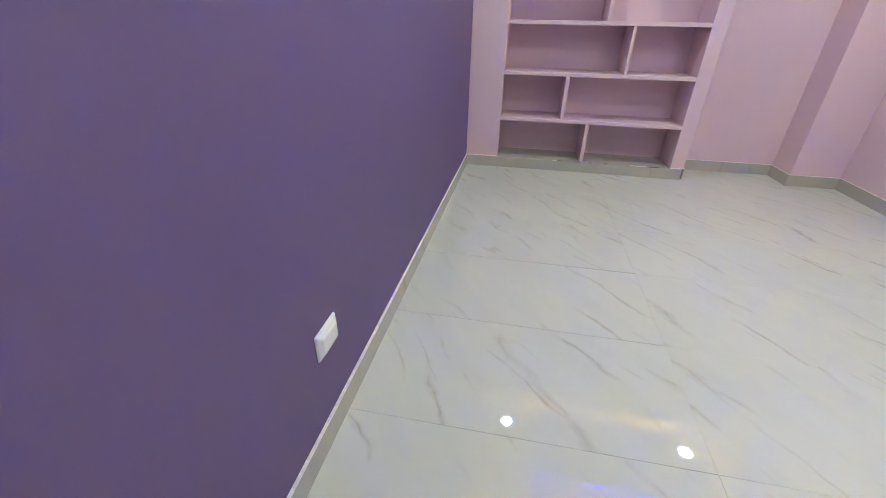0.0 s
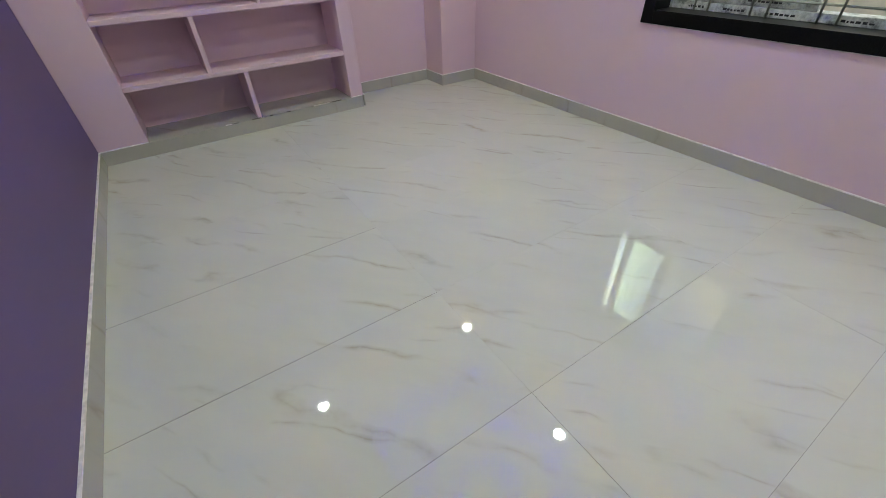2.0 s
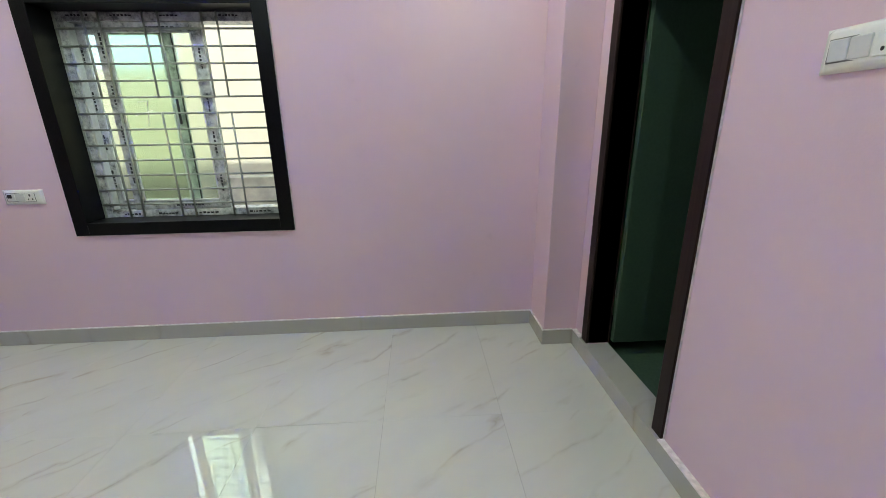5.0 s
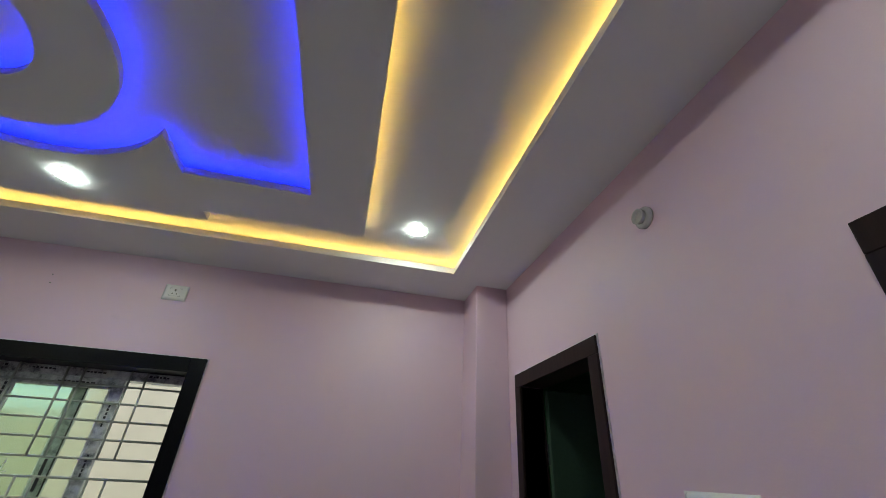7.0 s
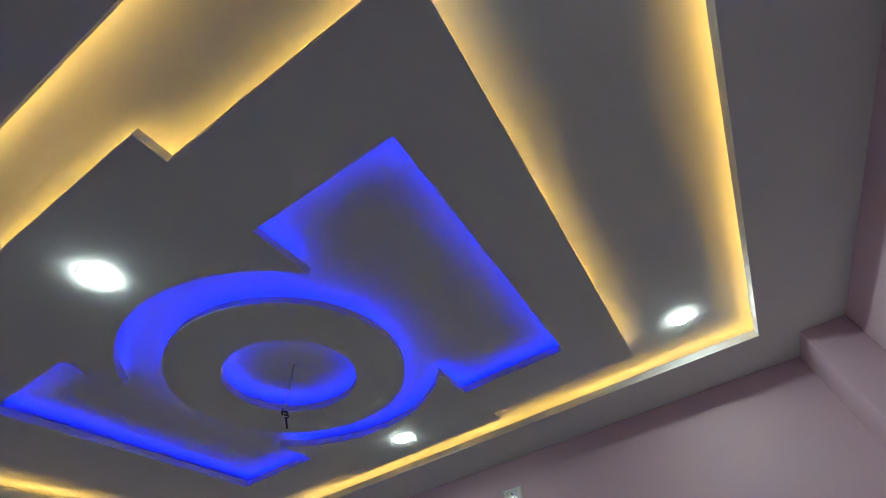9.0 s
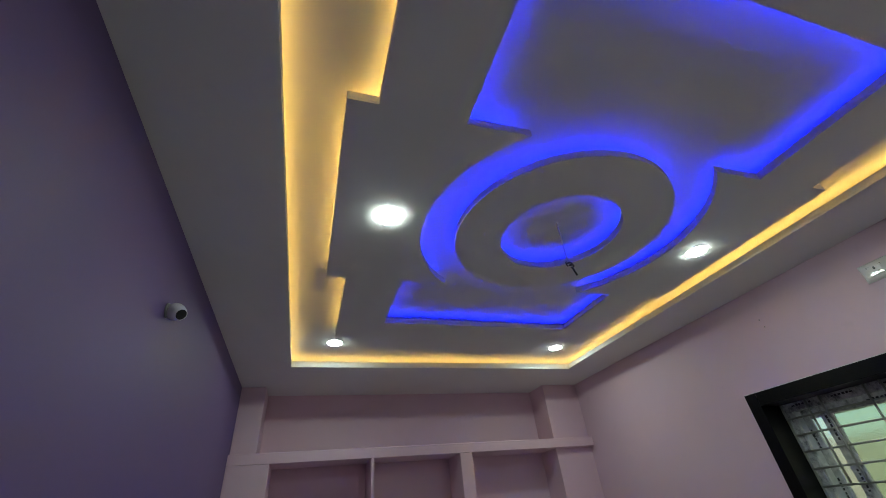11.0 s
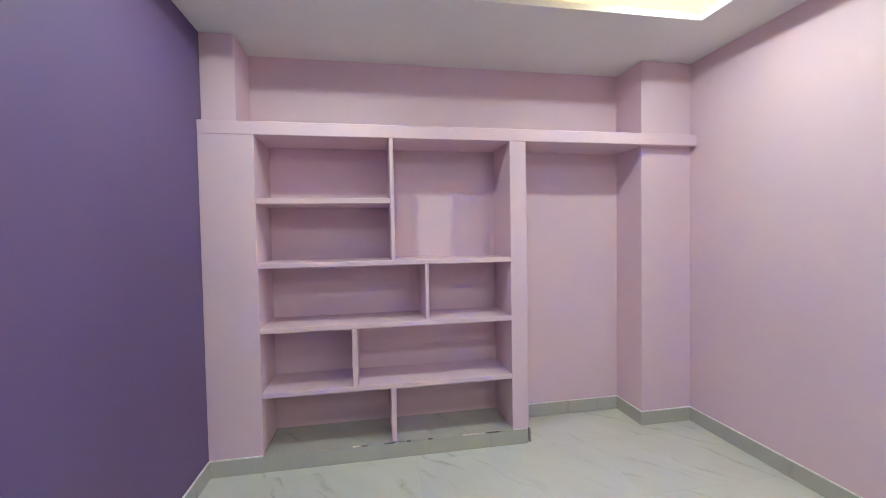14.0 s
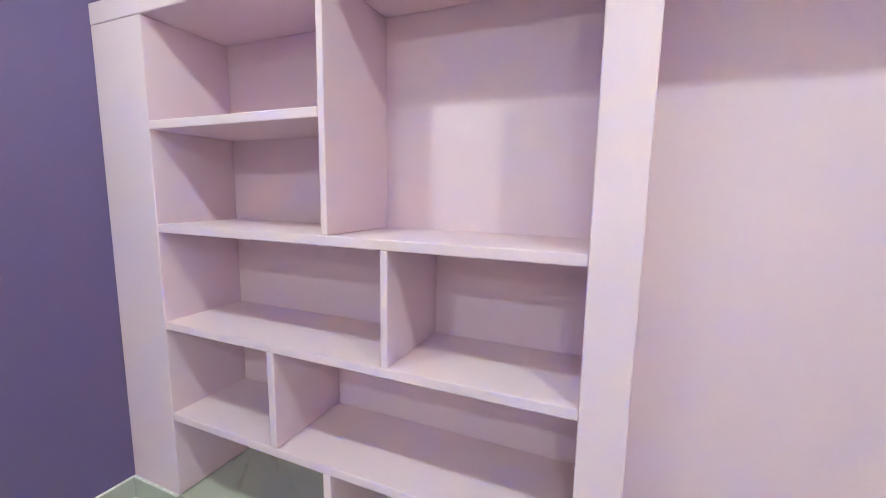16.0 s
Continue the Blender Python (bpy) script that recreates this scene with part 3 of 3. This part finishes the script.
CAULK = plain("pale_filler", (0.66, 0.60, 0.62), 0.9, 0, 0.25, 30, 0.3)
for r in ((W - 0.005, W, FO[0] - 0.006, FO[0], FO[2] - 0.006, FO[3] + 0.006), (W - 0.005, W, FO[1], FO[1] + 0.006, FO[2] - 0.006, FO[3] + 0.006),
          (W - 0.005, W, FO[0], FO[1], FO[3], FO[3] + 0.006), (W - 0.005, W, FO[0], FO[1], FO[2] - 0.006, FO[2])):
    wpart("filler_line", CAULK, r, label="pale filler along the frame", bevel=0.0)

# light well outside the window
solid("wall_outside", boxes((4.75, 4.9, -1.5, 3.05, -0.6, 2.5), (4.75, 4.9, 3.05, 9.0, -0.6, 1.88)), OUTWALL, "pale yellow-green rendered wall across the light well", "wall", "structure")
solid("ledge_outside", boxes((4.55, 4.748, -1.5, 9.0, 0.55, 0.95)), LEDGE, "rough pale green rendered ledge along the outside wall", "ledge", "structure")
solid("ground", boxes((3.66, 60, -60, 60, -0.7, -0.6)), CONCRETE, "grey concrete ground of the light well", "ground", "structure")

SKYGLOW = glow("sky_glow", (0.86, 0.95, 1.0), 4.2)
solid("backdrop", boxes((12.0, 12.05, 6.3, 30.0, 4.6, 18.0)), SKYGLOW, "bright open sky above the light well", "sky", "structure")

# ---- bathroom door ----
door = base("door_1", 2.56, 0, 0, "dark stained wooden door frame, bathroom door standing open", "door", "", "structure")


def dpart(name, m, *rows, label="", bevel=0.003, parent=None):
    return part(name, boxes(*[(a - 2.56, b - 2.56, c, d, e, f) for a, b, c, d, e, f in rows], bevel=bevel), m, parent or door, label)


dpart("door_post", DARKWOOD, (2.140, BX0, -0.13, 0.014, SK, 2.035))
dpart("door_post", DARKWOOD, (BX1, 2.985, -0.13, 0.014, SK, 2.035))
dpart("door_head", DARKWOOD, (2.140, 2.985, -0.13, 0.014, 2.035, 2.110))
dpart("filler_line", CAULK, (2.134, 2.140, 0.0, 0.005, SK, 2.116), label="pale filler along the frame", bevel=0.0)
dpart("filler_line", CAULK, (2.985, 2.991, 0.0, 0.005, SK, 2.116), label="pale filler along the frame", bevel=0.0)
dpart("filler_line", CAULK, (2.140, 2.985, 0.0, 0.005, 2.110, 2.116), label="pale filler along the frame", bevel=0.0)
dpart("threshold", SKIRT, (2.140, 2.985, -0.125, TS - 0.001, 0.0, SK - 0.002), label="pale marble raised threshold", bevel=0.002)
leaf = dpart("door_leaf", LEAF, (BX1 - 0.036, BX1 - 0.002, -0.80, -0.135, SK + 0.02, 2.02), label="dark laminate leaf opened inward")
dpart("door_handle", BLACKP, (BX1 - 0.060, BX1 - 0.036, -0.745, -0.725, 1.02, 1.04), (BX1 - 0.068, BX1 - 0.058, -0.745, -0.62, 1.022, 1.038), parent=leaf)
dpart("hinge", CHROME, (BX1 - 0.014, BX1 - 0.002, -0.137, -0.125, 1.65, 1.75), (BX1 - 0.014, BX1 - 0.002, -0.137, -0.125, 0.4, 0.5), bevel=0.001, parent=leaf)
solid("wall_bathroom", boxes((1.75, 1.87, -1.9, -0.12, -0.05, 2.95), (3.40, 3.52, -1.9, -0.14, -0.05, 2.95), (1.87, 3.40, -1.9, -1.78, -0.05, 2.95)),
      GREEN, "dark green tiled bathroom wall", "wall", "structure")
solid("floor_bathroom", boxes((1.87, 3.40, -1.78, -0.12, -0.05, 0.03)), WETFLOOR, "dark green polished bathroom floor tiles", "floor", "structure")
solid("ceiling_bathroom", boxes((1.75, 3.52, -1.9, -0.12, 2.30, 2.36)), WHITE, "white bathroom ceiling", "ceiling", "structure")
pipe = base("water_pipe", 2.4, -1.77, 2.06, "chrome water pipe fixed high on the bathroom wall", "pipe")
part("tube", tube([(-0.35, 0.03, 0), (0.9, 0.03, 0)], 0.012), CHROME, pipe, "", True)
part("bracket", boxes((-0.2, -0.18, 0.0, 0.03, -0.02, 0.02)), CHROME, pipe)
part("bracket", boxes((0.6, 0.62, 0.0, 0.03, -0.02, 0.02)), CHROME, pipe)

# ---- entrance ----
ent = base("door_2", 0.71, 0, 0, "dark stained wooden entrance frame, open to a dim hall", "door", "", "structure")
for r, nm in (((0.21, EX0, -0.13, 0.014, 0, 2.0), "door_post"), ((EX1, 1.206, -0.13, 0.014, 0, 2.0), "door_post"), ((0.21, 1.206, -0.13, 0.014, 2.0, 2.075), "door_head")):
    part(nm, boxes((r[0] - 0.71, r[1] - 0.71, *r[2:]), bevel=0.003), DARKWOOD, ent)
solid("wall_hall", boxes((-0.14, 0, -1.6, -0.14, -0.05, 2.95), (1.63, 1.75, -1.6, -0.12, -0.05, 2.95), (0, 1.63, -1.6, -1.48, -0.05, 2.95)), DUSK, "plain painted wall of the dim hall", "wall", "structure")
solid("floor_hall", boxes((0, 1.63, -1.48, -0.12, -0.05, -0.004)), SKIRT, "marble floor of the hall", "floor", "structure")
solid("ceiling_hall", boxes((-0.14, 1.75, -1.6, -0.12, 2.6, 2.66)), WHITE, "white hall ceiling", "ceiling", "structure")


# ---- electrical fittings: built facing +x at the origin, y to the right ----
def crowned(w, h, depth, crown, m=14, k=10):
    """A moulded plate whose front bulges slightly, with rounded edges."""
    bm = bmesh.new()
    grid = []
    for a in range(m + 1):
        u = 2 * a / m - 1
        row = []
        for c in range(k + 1):
            v = 2 * c / k - 1
            edge = (1 - abs(u) ** 14) * (1 - abs(v) ** 10)
            row.append(bm.verts.new((0.45 * depth + 0.55 * depth * edge ** 0.5 + crown * (1 - u * u) * (1 - v * v), u * w / 2, v * h / 2)))
        grid.append(row)
    for a in range(m):
        for c in range(k):
            bm.faces.new((grid[a][c], grid[a + 1][c], grid[a + 1][c + 1], grid[a][c + 1]))
    rim = [grid[a][0] for a in range(m + 1)] + [grid[m][c] for c in range(1, k + 1)] + [grid[a][k] for a in range(m - 1, -1, -1)] + [grid[0][c] for c in range(k - 1, 0, -1)]
    low = [bm.verts.new((0, v.co.y, v.co.z)) for v in rim]
    for a in range(len(rim)):
        b = (a + 1) % len(rim)
        bm.faces.new((rim[a], rim[b], low[b], low[a]))
    return bm


def fitting(name, w, h, modules, label, category, m, group="wall switch plates"):
    ob = base(name, 0, 0, 0, label, category, group)
    ob.matrix_basis = m
    part("plate", crowned(w, h, 0.012, 0.004), PLASTIC, ob, "", True)
    if modules:
        y0, y1 = min(y - s for _, y, s in modules) - 0.002, max(y + s for _, y, s in modules) + 0.002
        # dark grey backing: the shade in the module gaps is put into its colour
        part("recess", boxes((0.004, 0.0146, y0, y1, -0.0265, 0.0265)), SHADE_PLASTIC, ob, "grey backing coloured as the shadow gap round the modules")
    else:
        part("cover", crowned(w * 0.84, h * 0.80, 0.0185, 0.002), PLASTIC, ob, "raised blank cover", True)
    for kind, y, s in modules:
        s -= 0.0022
        if kind == "switch":
            bm = boxes((0.010, 0.0185, y - s, y + s, -0.0235, 0.0235), bevel=0.002)
            for v in bm.verts:
                if v.co.x > 0.012:
                    v.co.x += 0.05 * v.co.z
            part("switch", bm, PLASTIC_DIM, ob)
        elif kind == "regulator":
            k = part("switch", boxes((0.010, 0.0165, y - s, y + s, -0.0235, 0.0235), bevel=0.002), PLASTIC_DIM, ob)
            part("knob", boxes((0.0165, 0.020, y - 0.016, y + 0.008, -0.004, 0.018), bevel=0.001), BLACKP, k, "black marker")
        else:
            k = part("socket", boxes((0.010, 0.0170, y - s, y + s, -0.025, 0.025), bevel=0.002), PLASTIC, ob)
            # pin holes are black discs on the face, their inner shade given by colour
            for dy, dz, r in ((0, 0.012, 0.0062), (-0.012, -0.011, 0.0048), (0.012, -0.011, 0.0048)):
                b = turned([(r, 0.0168), (r, 0.0175)], "x", 12)
                bmesh.ops.scale(b, verts=b.verts, vec=(1, 0.8, 1.35 if dz > 0 else 1.0))
                bmesh.ops.translate(b, verts=b.verts, vec=(0, y + dy, dz))
                part("pin_hole", b, BLACKP, k, "black disc coloured as a shaded pin hole")
    return ob


board4 = [("switch", -0.0715, 0.0245), ("switch", -0.0225, 0.0245), ("socket", 0.036, 0.033)]
fitting("switch_board", 0.232, 0.098, board4, "white plastic plate with two switches and a socket", "switch board", pose(1.718, 0, 1.524, 0, 0, 90))
fitting("switch_board", 0.225, 0.088, [("regulator", -0.066, 0.025), ("switch", -0.012, 0.027), ("socket", 0.044, 0.027)], "white plastic plate with switch, marker and socket", "switch board", pose(W, 3.372, 0.992, 0, 0, 180))
fitting("socket_plate", 0.135, 0.10, [("socket", 0.0, 0.032)], "white plastic socket plate high on the wall", "socket", pose(W, 2.105, 2.495, 0, 0, 180))
fitting("socket_plate", 0.128, 0.095, [], "blank white plastic plate low on the violet wall", "socket", pose(0, 1.745, 0.398))

holder = base("bulb_holder", 1.745, 0, 2.436, "round grey plastic batten lamp holder without a bulb", "lamp holder")
part("rose", turned([(0.042, 0.0), (0.042, 0.010), (0.037, 0.017), (0.030, 0.020)], "y", 32), HOLDER, holder, "", True)
part("socket", turned([(0.027, 0.018), (0.027, 0.030), (0.029, 0.031), (0.029, 0.036), (0.023, 0.037), (0.022, 0.024)], "y", 32), HOLDER, holder, "", True)

cctv = base("security_camera", 0, 2.745, 2.39, "white dome security camera with a black lens", "camera")
part("mount", turned([(0.030, 0.0), (0.030, 0.006), (0.024, 0.012), (0.016, 0.014)], "x", 32), SHADE_PLASTIC, cctv, "dark wall mount", True)
eye_dir = Vector((0.70, -0.50, -0.52)).normalized()
tilt = Matrix.Translation((0.034, 0, -0.004)) @ Matrix.Scale(0.84, 4) @ eye_dir.to_track_quat("Z", "Y").to_matrix().to_4x4()
bm = turned([(0.022, -0.034), (0.036, -0.026), (0.042, -0.010), (0.041, 0.008), (0.036, 0.028), (0.029, 0.042), (0.024, 0.043)], "z", 28)
bmesh.ops.transform(bm, matrix=tilt, verts=bm.verts)
body = part("body", bm, PLASTIC_DIM, cctv, "", True)
bm = turned([(0.0245, 0.040), (0.0245, 0.0445), (0.014, 0.046)], "z", 28)
bmesh.ops.transform(bm, matrix=tilt, verts=bm.verts)
part("lens", bm, BLACKP, body, "black lens face")

for y, z in ((2.79, 2.515), (2.78, 2.462)):
    plug = solid("wall_plug", turned([(0.004, 0.0), (0.004, -0.002), (0.002, -0.003)], "x", 10), SHADE_PLASTIC, "small dark wall plug in the pink wall", "wall plug", group="wall plugs")
    plug.location = (W, y, z)
